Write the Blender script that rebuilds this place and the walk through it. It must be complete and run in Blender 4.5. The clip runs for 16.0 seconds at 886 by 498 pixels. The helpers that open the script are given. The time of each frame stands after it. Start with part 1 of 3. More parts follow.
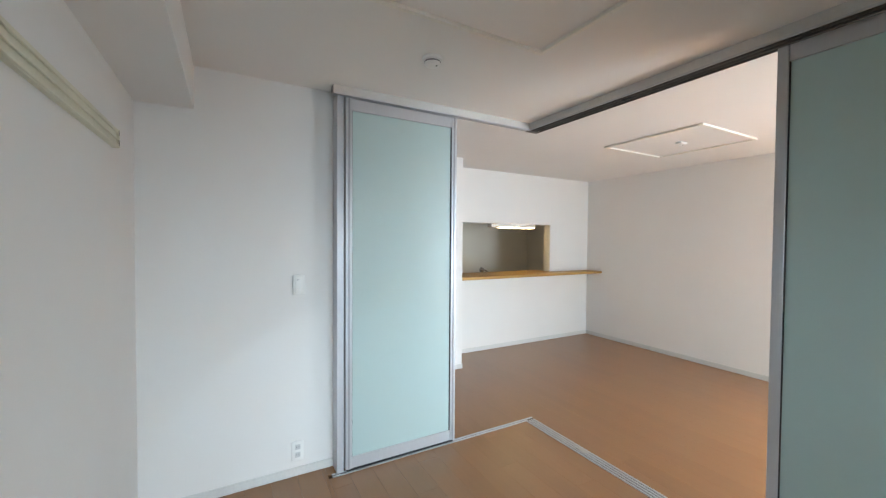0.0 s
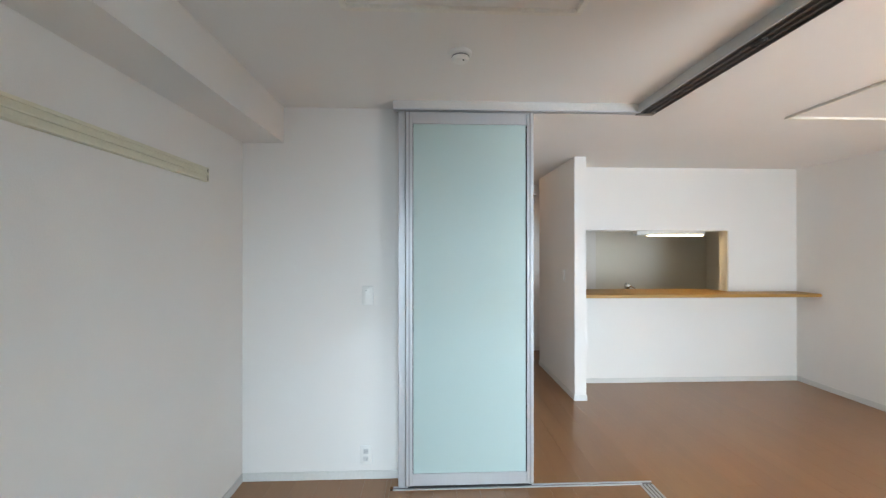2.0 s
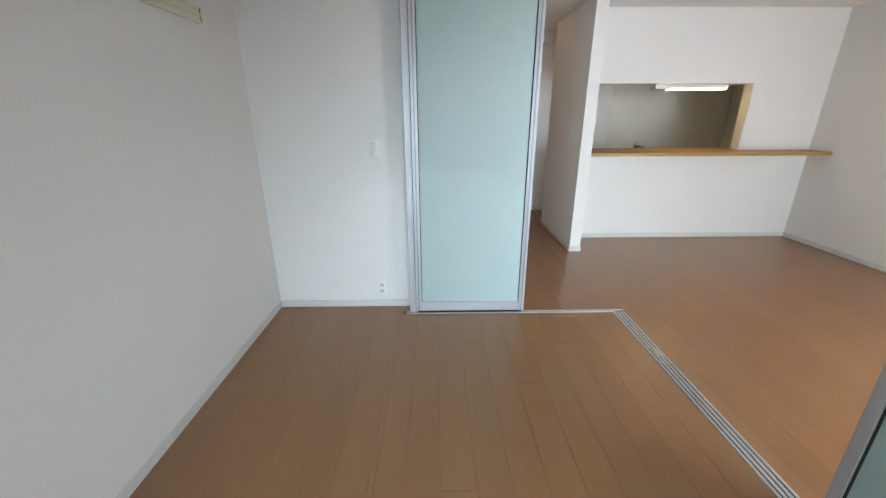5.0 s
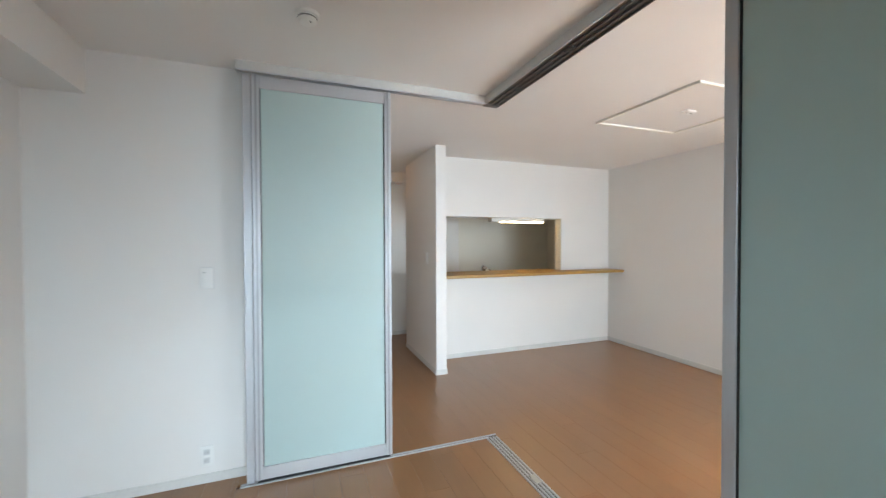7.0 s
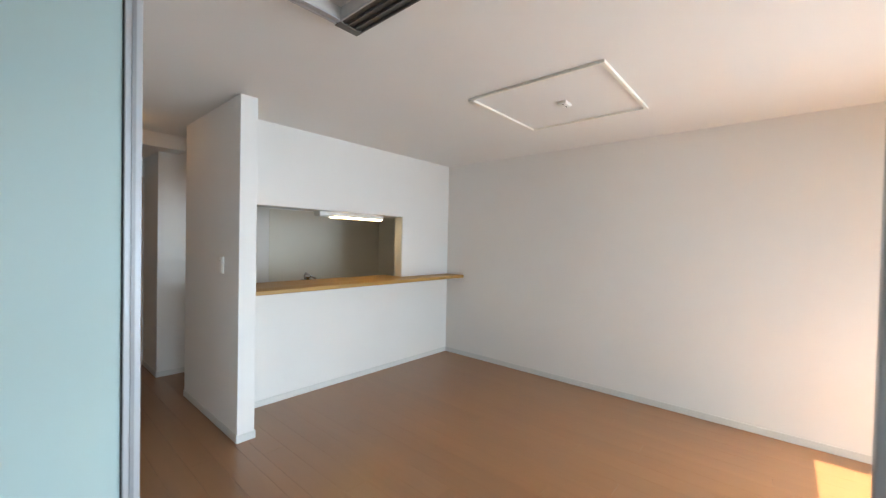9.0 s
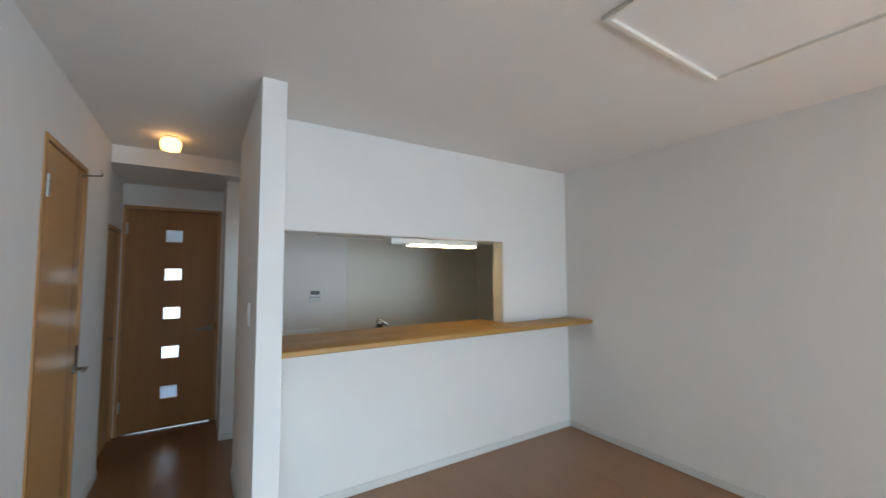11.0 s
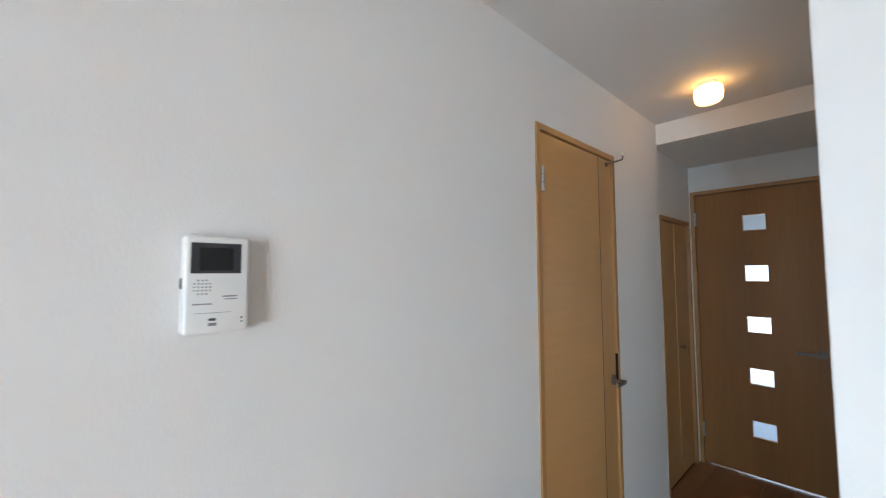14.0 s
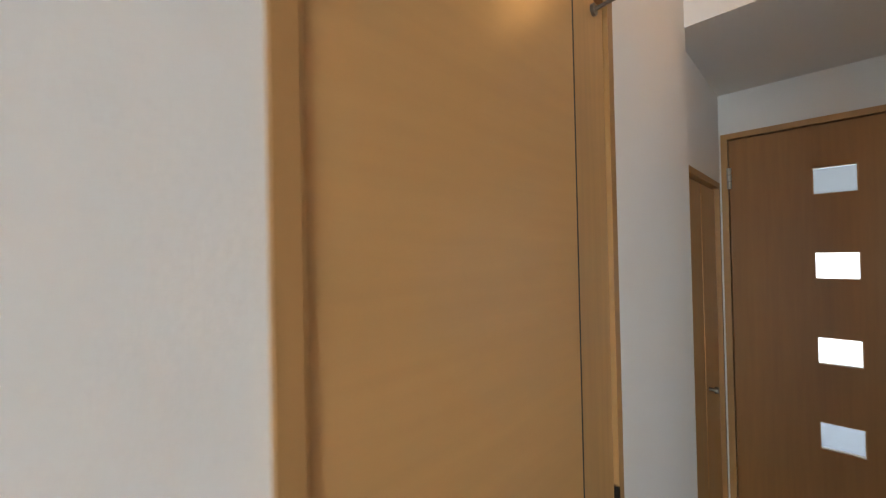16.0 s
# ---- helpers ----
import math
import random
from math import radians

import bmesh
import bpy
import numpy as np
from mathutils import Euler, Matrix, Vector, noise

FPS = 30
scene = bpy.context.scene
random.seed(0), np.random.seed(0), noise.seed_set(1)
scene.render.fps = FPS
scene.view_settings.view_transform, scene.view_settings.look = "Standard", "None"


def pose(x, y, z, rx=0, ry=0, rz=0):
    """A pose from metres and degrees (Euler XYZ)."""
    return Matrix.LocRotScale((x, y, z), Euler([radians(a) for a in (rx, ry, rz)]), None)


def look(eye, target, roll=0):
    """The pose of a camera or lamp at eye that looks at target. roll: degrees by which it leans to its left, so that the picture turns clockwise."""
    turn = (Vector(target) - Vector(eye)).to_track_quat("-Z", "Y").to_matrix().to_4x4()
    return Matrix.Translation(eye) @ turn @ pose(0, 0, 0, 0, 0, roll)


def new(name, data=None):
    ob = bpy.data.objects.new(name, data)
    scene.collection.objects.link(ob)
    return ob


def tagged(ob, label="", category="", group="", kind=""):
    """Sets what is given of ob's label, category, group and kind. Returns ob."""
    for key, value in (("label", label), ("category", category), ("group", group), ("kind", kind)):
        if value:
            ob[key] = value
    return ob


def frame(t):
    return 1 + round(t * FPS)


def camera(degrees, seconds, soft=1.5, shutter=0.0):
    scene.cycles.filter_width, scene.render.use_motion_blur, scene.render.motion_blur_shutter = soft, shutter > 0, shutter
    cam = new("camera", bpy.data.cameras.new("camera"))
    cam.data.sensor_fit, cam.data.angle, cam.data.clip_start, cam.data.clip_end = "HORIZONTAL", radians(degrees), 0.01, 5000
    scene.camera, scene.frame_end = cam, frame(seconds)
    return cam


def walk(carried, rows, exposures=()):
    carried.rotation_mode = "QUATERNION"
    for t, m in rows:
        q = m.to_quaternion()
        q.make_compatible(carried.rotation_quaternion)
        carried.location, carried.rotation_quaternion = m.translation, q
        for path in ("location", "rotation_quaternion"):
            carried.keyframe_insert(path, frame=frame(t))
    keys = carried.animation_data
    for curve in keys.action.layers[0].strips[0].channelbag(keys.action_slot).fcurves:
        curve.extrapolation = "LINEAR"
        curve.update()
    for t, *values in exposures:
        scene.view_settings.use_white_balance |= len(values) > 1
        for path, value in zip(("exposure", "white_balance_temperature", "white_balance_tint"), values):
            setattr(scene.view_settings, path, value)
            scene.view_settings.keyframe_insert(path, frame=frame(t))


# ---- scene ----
cam = camera(98.4, 16.0, soft=1.25, shutter=0.3)
PATH = [
    (0, (0.163, -0.031, 1.468), (1.139, 1.715, 1.421), 0.4),
    (0.5, (0.302, -0.025, 1.461), (1.29, 1.713, 1.422), 0.2),
    (1, (0.533, 0.073, 1.477), (1.481, 1.834, 1.432), 0.1),
    (1.5, (0.751, 0.041, 1.479), (1.243, 1.979, 1.47), 0.1),
    (2, (0.927, -0.046, 1.479), (1.005, 1.952, 1.485), -0.0),
    (2.5, (0.958, -0.066, 1.443), (0.934, 1.927, 1.276), -0.0),
    (3, (0.959, -0.097, 1.366), (0.911, 1.79, 0.705), -0.4),
    (3.2, (0.968, -0.123, 1.356), (0.913, 1.713, 0.565), -0.3),
    (5.3, (0.949, -0.253, 1.413), (1.021, 1.656, 0.821), -0.2),
    (5.5, (0.941, -0.285, 1.416), (1.073, 1.675, 1.042), -0.4),
    (6, (0.947, -0.296, 1.408), (1.164, 1.69, 1.303), -0.3),
    (6.5, (0.965, -0.234, 1.403), (1.309, 1.736, 1.371), -0.3),
    (7, (1.034, -0.082, 1.384), (1.739, 1.79, 1.351), -0.2),
    (7.5, (1.052, 0.138, 1.408), (2.047, 1.872, 1.349), -0.0),
    (8, (1.044, 0.424, 1.417), (2.375, 1.914, 1.323), 0.0),
    (8.2, (1.074, 0.543, 1.412), (2.507, 1.934, 1.3), 0.4),
    (10.3, (1.846, 1.355, 1.421), (3.362, 2.658, 1.488), 0.4),
    (10.5, (1.926, 1.453, 1.415), (3.298, 2.906, 1.496), 0.1),
    (11, (2.142, 1.653, 1.433), (3.206, 3.342, 1.559), -0.2),
    (11.5, (2.323, 1.777, 1.423), (2.744, 3.724, 1.598), -0.3),
    (12, (2.433, 1.934, 1.429), (2.296, 3.923, 1.587), -0.1),
    (12.5, (2.446, 2.134, 1.431), (1.855, 4.037, 1.595), -0.2),
    (13, (2.453, 2.294, 1.436), (1.435, 4.008, 1.598), -0.2),
    (13.5, (2.504, 2.448, 1.444), (1.162, 3.922, 1.597), -0.1),
    (14, (2.41, 2.642, 1.448), (0.94, 3.993, 1.567), -0.2),
    (14.5, (2.254, 2.922, 1.468), (0.786, 4.277, 1.559), -0.4),
    (15, (2.16, 3.225, 1.456), (0.73, 4.623, 1.505), -0.3),
    (15.5, (2.011, 3.5, 1.434), (0.574, 4.891, 1.476), 0.0),
    (16, (1.864, 3.817, 1.518), (0.458, 5.239, 1.539), -1.2),
]
EXPOSURES = [(0, 1.98, 8150, 18), (2.0, 1.98, 8150, 18), (3.0, 1.85, 8150, 18), (4.5, 1.85, 8150, 18), (6.0, 1.98, 8150, 18), (8.2, 1.98, 8150, 18),
             (10.3, 1.55, 7400, 15), (12, 1.55, 7400, 15), (13, 1.78, 7400, 15), (14, 2.02, 7500, 16), (15, 2.08, 8300, 18), (16, 2.3, 8500, 18)]
walk(cam, [(t, look(eye, target, roll)) for t, eye, target, roll in PATH], EXPOSURES)

# ---- world and light ----
world = bpy.data.worlds.new("world")
scene.world = world
world.use_nodes = True
sky = world.node_tree.nodes.new("ShaderNodeTexSky")
sky.sky_type, sky.sun_disc = "NISHITA", False
sky.sun_elevation, sky.sun_rotation = radians(52), radians(180)
world.node_tree.links.new(sky.outputs[0], world.node_tree.nodes["Background"].inputs[0])
world.node_tree.nodes["Background"].inputs[1].default_value = 0.008

sun = new("sun", bpy.data.lights.new("sun", "SUN"))
sun.data.energy, sun.data.angle, sun.data.color = 5.0, radians(0.5), (1.0, 0.91, 0.77)
sun.matrix_world = look((3.5, -6.66, 7.88), (3.5, -0.5, 0))


def window_light(name, eye, target, w, h, power, colour, spread):
    ob = new(name, bpy.data.lights.new(name, "AREA"))
    ob.data.shape, ob.data.size, ob.data.size_y = "RECTANGLE", w, h
    ob.data.energy, ob.data.color, ob.data.spread = power, colour, radians(spread)
    ob.matrix_world = look(eye, target)
    return ob


window_light("bedroom_window_light", (1.05, -0.97, 1.05), (1.05, 2.4, -0.10), 1.66, 1.9, 5.7, (0.49, 0.745, 1.0), 82)
window_light("living_window_light", (4.08, -0.97, 1.05), (2.25, 3.6, 0.15), 1.7, 1.9, 17.6, (0.49, 0.745, 1.0), 125)
# added lamp for the daylight behind the entry door's panes
window_light("entrance_light", (1.92, 7.86, 0.94), (1.92, 6, 0.94), 0.9, 1.36, 5, (0.48, 0.72, 1.0), 180)


# ---- materials ----
def node_material(name):
    m = bpy.data.materials.new(name)
    m.use_nodes = True
    return m, m.node_tree.nodes, m.node_tree.links, m.node_tree.nodes["Principled BSDF"]


def surface(name, colour, rough=0.5, metal=0.0, vary=0.08, scale=3.0, fine=0.04, fine_scale=60.0, bump=0.0, bump_scale=200.0,
            stretch=(1, 1, 1), spread=0.0, coat=0.0, rough_vary=0.08):
    """A plain material with colour drift at two scales, uneven gloss and fine relief, in object space."""
    m, nodes, links, bsdf = node_material(name)
    coord = nodes.new("ShaderNodeTexCoord")
    mapping = nodes.new("ShaderNodeMapping")
    mapping.inputs["Scale"].default_value = stretch
    links.new(coord.outputs["Object"], mapping.inputs["Vector"])
    info = nodes.new("ShaderNodeObjectInfo")
    shift = nodes.new("ShaderNodeVectorMath")
    shift.operation = "MULTIPLY_ADD"
    links.new(info.outputs["Random"], shift.inputs[0])
    shift.inputs[1].default_value = (17, 31, 13)
    links.new(mapping.outputs[0], shift.inputs[2])
    values = []
    for size, amount, detail in ((scale, vary, 3), (fine_scale, fine, 4)):
        n = nodes.new("ShaderNodeTexNoise")
        n.inputs["Scale"].default_value, n.inputs["Detail"].default_value = size, detail
        links.new(shift.outputs[0], n.inputs["Vector"])
        r = nodes.new("ShaderNodeMapRange")
        r.inputs["From Min"].default_value, r.inputs["From Max"].default_value = 0.25, 0.75
        r.inputs["To Min"].default_value, r.inputs["To Max"].default_value = 1 - amount, 1 + amount
        links.new(n.outputs["Fac"], r.inputs["Value"])
        values.append((n, r))
    mul = nodes.new("ShaderNodeMath")
    mul.operation = "MULTIPLY"
    links.new(values[0][1].outputs[0], mul.inputs[0])
    links.new(values[1][1].outputs[0], mul.inputs[1])
    last = mul
    if spread:
        r = nodes.new("ShaderNodeMapRange")
        r.inputs["To Min"].default_value, r.inputs["To Max"].default_value = 1 - spread, 1 + spread
        links.new(info.outputs["Random"], r.inputs["Value"])
        last = nodes.new("ShaderNodeMath")
        last.operation = "MULTIPLY"
        links.new(mul.outputs[0], last.inputs[0])
        links.new(r.outputs[0], last.inputs[1])
    tint = nodes.new("ShaderNodeVectorMath")
    tint.operation = "SCALE"
    tint.inputs[0].default_value = colour
    links.new(last.outputs[0], tint.inputs["Scale"])
    links.new(tint.outputs[0], bsdf.inputs["Base Color"])
    r = nodes.new("ShaderNodeMapRange")
    r.inputs["To Min"].default_value, r.inputs["To Max"].default_value = max(0, rough - rough_vary), min(1, rough + rough_vary)
    links.new(values[0][0].outputs["Fac"], r.inputs["Value"])
    links.new(r.outputs[0], bsdf.inputs["Roughness"])
    bsdf.inputs["Metallic"].default_value = metal
    bsdf.inputs["Coat Weight"].default_value = coat
    bsdf.inputs["Coat Roughness"].default_value = 0.20
    if bump:
        n = nodes.new("ShaderNodeTexNoise")
        n.inputs["Scale"].default_value, n.inputs["Detail"].default_value = bump_scale, 3
        links.new(shift.outputs[0], n.inputs["Vector"])
        b = nodes.new("ShaderNodeBump")
        b.inputs["Strength"].default_value, b.inputs["Distance"].default_value = bump, 0.002
        links.new(n.outputs["Fac"], b.inputs["Height"])
        links.new(b.outputs[0], bsdf.inputs["Normal"])
    return m


def wallpaper(name, colour):
    """Embossed white vinyl: fine vertical stipple over a soft unevenness of the plaster."""
    m, nodes, links, bsdf = node_material(name)
    coord = nodes.new("ShaderNodeTexCoord")
    mapping = nodes.new("ShaderNodeMapping")
    mapping.inputs["Scale"].default_value = (1, 1, 0.32)
    links.new(coord.outputs["Object"], mapping.inputs["Vector"])
    grain = nodes.new("ShaderNodeTexNoise")
    grain.inputs["Scale"].default_value, grain.inputs["Detail"].default_value = 370, 3
    links.new(mapping.outputs[0], grain.inputs["Vector"])
    broad = nodes.new("ShaderNodeTexNoise")
    broad.inputs["Scale"].default_value, broad.inputs["Detail"].default_value = 1.6, 4
    links.new(coord.outputs["Object"], broad.inputs["Vector"])
    r = nodes.new("ShaderNodeMapRange")
    r.inputs["To Min"].default_value, r.inputs["To Max"].default_value = 0.965, 1.02
    links.new(broad.outputs["Fac"], r.inputs["Value"])
    tint = nodes.new("ShaderNodeVectorMath")
    tint.operation = "SCALE"
    tint.inputs[0].default_value = colour
    links.new(r.outputs[0], tint.inputs["Scale"])
    links.new(tint.outputs[0], bsdf.inputs["Base Color"])
    bsdf.inputs["Roughness"].default_value = 0.62
    bsdf.inputs["Specular IOR Level"].default_value = 0.3
    low = nodes.new("ShaderNodeBump")
    low.inputs["Strength"].default_value, low.inputs["Distance"].default_value = 0.15, 0.01
    links.new(broad.outputs["Fac"], low.inputs["Height"])
    b = nodes.new("ShaderNodeBump")
    b.inputs["Strength"].default_value, b.inputs["Distance"].default_value = 0.55, 0.0014
    links.new(grain.outputs["Fac"], b.inputs["Height"])
    links.new(low.outputs[0], b.inputs["Normal"])
    links.new(b.outputs[0], bsdf.inputs["Normal"])
    return m


def frosted(name, colour, through_part, rough, clear=0.0, deep=None, gloss=0.5):
    """Frosted sheet: part of the light scatters back, part goes through."""
    m, nodes, links, bsdf = node_material(name)
    bsdf.inputs["Base Color"].default_value = (*colour, 1)
    bsdf.inputs["Roughness"].default_value = rough
    bsdf.inputs["Specular IOR Level"].default_value = gloss
    bsdf.inputs["Transmission Weight"].default_value = clear
    bsdf.inputs["IOR"].default_value = 1.15 if clear else 1.45
    coord = nodes.new("ShaderNodeTexCoord")
    n = nodes.new("ShaderNodeTexNoise")
    n.inputs["Scale"].default_value, n.inputs["Detail"].default_value = 900, 2
    links.new(coord.outputs["Object"], n.inputs["Vector"])
    b = nodes.new("ShaderNodeBump")
    b.inputs["Strength"].default_value, b.inputs["Distance"].default_value = 0.15, 0.0005
    links.new(n.outputs["Fac"], b.inputs["Height"])
    links.new(b.outputs[0], bsdf.inputs["Normal"])
    t = nodes.new("ShaderNodeBsdfTranslucent")
    t.inputs["Color"].default_value = (*(deep or colour), 1)
    mix = nodes.new("ShaderNodeMixShader")
    mix.inputs[0].default_value = through_part
    links.new(bsdf.outputs[0], mix.inputs[1])
    links.new(t.outputs[0], mix.inputs[2])
    links.new(mix.outputs[0], nodes["Material Output"].inputs["Surface"])
    return m


def glow(name, colour, strength):
    m, nodes, links, bsdf = node_material(name)
    bsdf.inputs["Base Color"].default_value = (0.8, 0.8, 0.75, 1)
    bsdf.inputs["Emission Color"].default_value = (*colour, 1)
    bsdf.inputs["Emission Strength"].default_value = strength
    return m


def clear_glass(name, rough=0.0, ior=1.45):
    m, nodes, links, bsdf = node_material(name)
    bsdf.inputs["Base Color"].default_value = (0.95, 0.98, 0.97, 1)
    bsdf.inputs["Roughness"].default_value = rough
    bsdf.inputs["Transmission Weight"].default_value = 1.0
    bsdf.inputs["IOR"].default_value = ior
    return m


WALL = wallpaper("white_wallpaper", (0.80, 0.785, 0.765))
CEILING = wallpaper("ceiling_paper", (0.80, 0.785, 0.765))
PLANK = surface("brown_floorboard", (0.29, 0.137, 0.060), 0.30, vary=0.07, scale=6, fine=0.03, fine_scale=70, stretch=(1, 0.06, 1),
                spread=0.025, coat=0.2, rough_vary=0.02)
SUBFLOOR = surface("subfloor", (0.11, 0.05, 0.021), 0.9)
SLAB = surface("pale_concrete", (0.46, 0.44, 0.41), 0.85, vary=0.08, bump=0.2, bump_scale=90)
# blue of the daylight is put into the tile, for the lowest door pane
TILE = surface("skylit_entrance_tile", (0.36, 0.43, 0.54), 0.5, vary=0.05)
SKIRT = surface("grey_skirting", (0.66, 0.66, 0.64), 0.45, vary=0.03)
ALU = surface("satin_aluminium", (0.52, 0.53, 0.55), 0.38, metal=0.40, vary=0.04, scale=5, fine=0.03, fine_scale=300, stretch=(1, 1, 0.05))
ALU_MID = surface("grey_aluminium", (0.34, 0.345, 0.36), 0.40, metal=0.40, vary=0.04)
FASCIA = surface("pale_fascia", (0.60, 0.595, 0.58), 0.4, vary=0.03)
# shade in the track grooves and under the ceiling track, put into the colour
ALU_SHADED = surface("shadowed_track_aluminium", (0.15, 0.138, 0.13), 0.42, metal=0.4, vary=0.05)
GASKET = surface("black_gasket", (0.02, 0.02, 0.02), 0.7)
PANEL_GLASS = frosted("mint_frosted_panel", (0.57, 0.74, 0.73), 0.26, 0.42, 0.0, (0.085, 0.245, 0.20), 1.0)
LITE_GLASS = frosted("satin_glass", (0.93, 0.95, 0.96), 0.2, 0.25, 1.0)
WOOD = surface("honey_wood_veneer", (0.57, 0.305, 0.118), 0.42, vary=0.06, scale=3, fine=0.035, fine_scale=30, stretch=(1, 0.10, 1.6),
               bump=0.05, bump_scale=120, coat=0.35)
WOOD_UP = surface("upright_wood_veneer", (0.49, 0.262, 0.100), 0.43, vary=0.07, scale=5, fine=0.07, fine_scale=45, stretch=(1.6, 1.6, 0.08),
                  bump=0.05, bump_scale=120, coat=0.35)
WOOD_BROWN = surface("brown_wood_veneer", (0.33, 0.142, 0.038), 0.5, vary=0.10, scale=5, fine=0.07, fine_scale=45, stretch=(1.6, 1.6, 0.08), bump=0.05, bump_scale=120)
TRIM_WOOD = surface("door_trim_wood", (0.44, 0.222, 0.082), 0.42, vary=0.08, scale=6, fine=0.06, fine_scale=60, stretch=(1.5, 1.5, 0.1), coat=0.2)
COUNTER = surface("oak_counter", (0.43, 0.225, 0.058), 0.46, vary=0.10, scale=5, fine=0.08, fine_scale=55, stretch=(0.10, 1.4, 1.4), coat=0.06,
                  bump=0.04, bump_scale=130)
REVEAL = surface("pale_wood_reveal", (0.66, 0.62, 0.52), 0.5, vary=0.06, stretch=(1, 1, 0.1))
WHITE = surface("white_plastic", (0.82, 0.82, 0.80), 0.35, vary=0.02, fine=0.015)
CREAM = surface("cream_painted_trim", (0.70, 0.675, 0.54), 0.45, vary=0.04)
OFFWHITE = surface("offwhite_moulding", (0.80, 0.78, 0.72), 0.45, vary=0.03)
DARK = surface("dark_plastic", (0.012, 0.012, 0.013), 0.10, vary=0.05, rough_vary=0.02)
BEZEL = surface("grey_bezel", (0.035, 0.038, 0.042), 0.30, vary=0.04)
GREY = surface("grey_print", (0.22, 0.22, 0.23), 0.5)
PALE = surface("pale_grey_plastic", (0.62, 0.63, 0.63), 0.4)
BRONZE = surface("dull_nickel", (0.20, 0.175, 0.15), 0.36, metal=0.9, vary=0.06)
STEEL = surface("hinge_steel", (0.50, 0.50, 0.48), 0.3, metal=0.9, vary=0.05)
TAP = surface("worn_chrome", (0.50, 0.49, 0.46), 0.12, metal=1.0, vary=0.05, rough_vary=0.05)
RUBBER = surface("pale_rubber", (0.66, 0.60, 0.50), 0.6)
KITCHEN_PANEL = surface("kitchen_wall_panel", (0.72, 0.69, 0.62), 0.36, vary=0.015, fine=0.01, rough_vary=0.02)
STAINLESS = surface("brushed_worktop", (0.55, 0.55, 0.55), 0.3, metal=0.9, vary=0.05, stretch=(0.05, 1, 1))
LAMP_GLASS = glow("lit_opal_glass", (1.0, 0.54, 0.17), 1.55)
TUBE = glow("lit_lamp_cover", (1.0, 0.86, 0.56), 3.6)
GLASS = clear_glass("window_glass")


# ---- mesh helpers ----
def add_box(bm, x0, x1, y0, y1, z0, z1, bevel=0.0, segments=2):
    made = bmesh.ops.create_cube(bm, size=1.0, matrix=Matrix.Translation(((x0 + x1) / 2, (y0 + y1) / 2, (z0 + z1) / 2))
                                 @ Matrix.Diagonal((x1 - x0, y1 - y0, z1 - z0, 1)))
    if bevel:
        edges = list({e for v in made["verts"] for e in v.link_edges})
        bmesh.ops.bevel(bm, geom=edges, offset=bevel, segments=segments, affect="EDGES", profile=0.5)
    return bm


def boxes(*rows, bevel=0.0, segments=2):
    bm = bmesh.new()
    for row in rows:
        add_box(bm, *row, bevel=bevel, segments=segments)
    return bm


def add_tube(bm, a, b, r0, r1=None, sides=20):
    a, b = Vector(a), Vector(b)
    turn = (b - a).to_track_quat("Z", "Y").to_matrix().to_4x4()
    bmesh.ops.create_cone(bm, cap_ends=True, segments=sides, radius1=r0, radius2=r0 if r1 is None else r1, depth=(b - a).length,
                          matrix=Matrix.Translation((a + b) / 2) @ turn)
    return bm


def tube(a, b, r0, r1=None, sides=20):
    return add_tube(bmesh.new(), a, b, r0, r1, sides)


def lathe(profile, centre, sides=36):
    """A body turned about the upright axis through centre from (radius, height) pairs."""
    bm = bmesh.new()
    rings = []
    for r, z in profile:
        rings.append([bm.verts.new((centre[0] + r * math.cos(2 * math.pi * k / sides), centre[1] + r * math.sin(2 * math.pi * k / sides),
                                    centre[2] + z)) for k in range(sides)])
    for low, high in zip(rings, rings[1:]):
        for k in range(sides):
            bm.faces.new((low[k], low[(k + 1) % sides], high[(k + 1) % sides], high[k]))
    for ring in (rings[0], rings[-1]):
        bm.faces.new(ring)
    bmesh.ops.recalc_face_normals(bm, faces=bm.faces)
    return bm


def pierced(axis, a, b, u0, u1, z0, z1, holes):
    """A slab from a to b along its thin axis ('x' or 'y'), u0..u1 long and z0..z1 high, with rectangular holes (u0, u1, z0, z1) through it."""
    bm = bmesh.new()
    us = sorted({u0, u1, *(v for h in holes for v in h[:2])})
    zs = sorted({z0, z1, *(v for h in holes for v in h[2:])})
    solid = lambda u, z: u0 < u < u1 and z0 < z < z1 and not any(h[0] < u < h[1] and h[2] < z < h[3] for h in holes)
    at = {}

    def vert(t, u, z):
        key = (t, u, z)
        if key not in at:
            at[key] = bm.verts.new((t, u, z) if axis == "x" else (u, t, z))
        return at[key]

    us2, zs2 = [us[0] - 1, *us, us[-1] + 1], [zs[0] - 1, *zs, zs[-1] + 1]
    for i in range(len(us2) - 1):
        for j in range(len(zs2) - 1):
            p, q, r, s = us2[i], us2[i + 1], zs2[j], zs2[j + 1]
            here = solid((p + q) / 2, (r + s) / 2)
            if here:
                for t in (a, b):
                    bm.faces.new((vert(t, p, r), vert(t, q, r), vert(t, q, s), vert(t, p, s)))
            if i + 2 < len(us2) and here != solid((q + us2[i + 2]) / 2, (r + s) / 2):
                bm.faces.new((vert(a, q, r), vert(b, q, r), vert(b, q, s), vert(a, q, s)))
            if j + 2 < len(zs2) and here != solid((p + q) / 2, (s + zs2[j + 2]) / 2):
                bm.faces.new((vert(a, p, s), vert(b, p, s), vert(b, q, s), vert(a, q, s)))
    bmesh.ops.recalc_face_normals(bm, faces=bm.faces)
    return bm


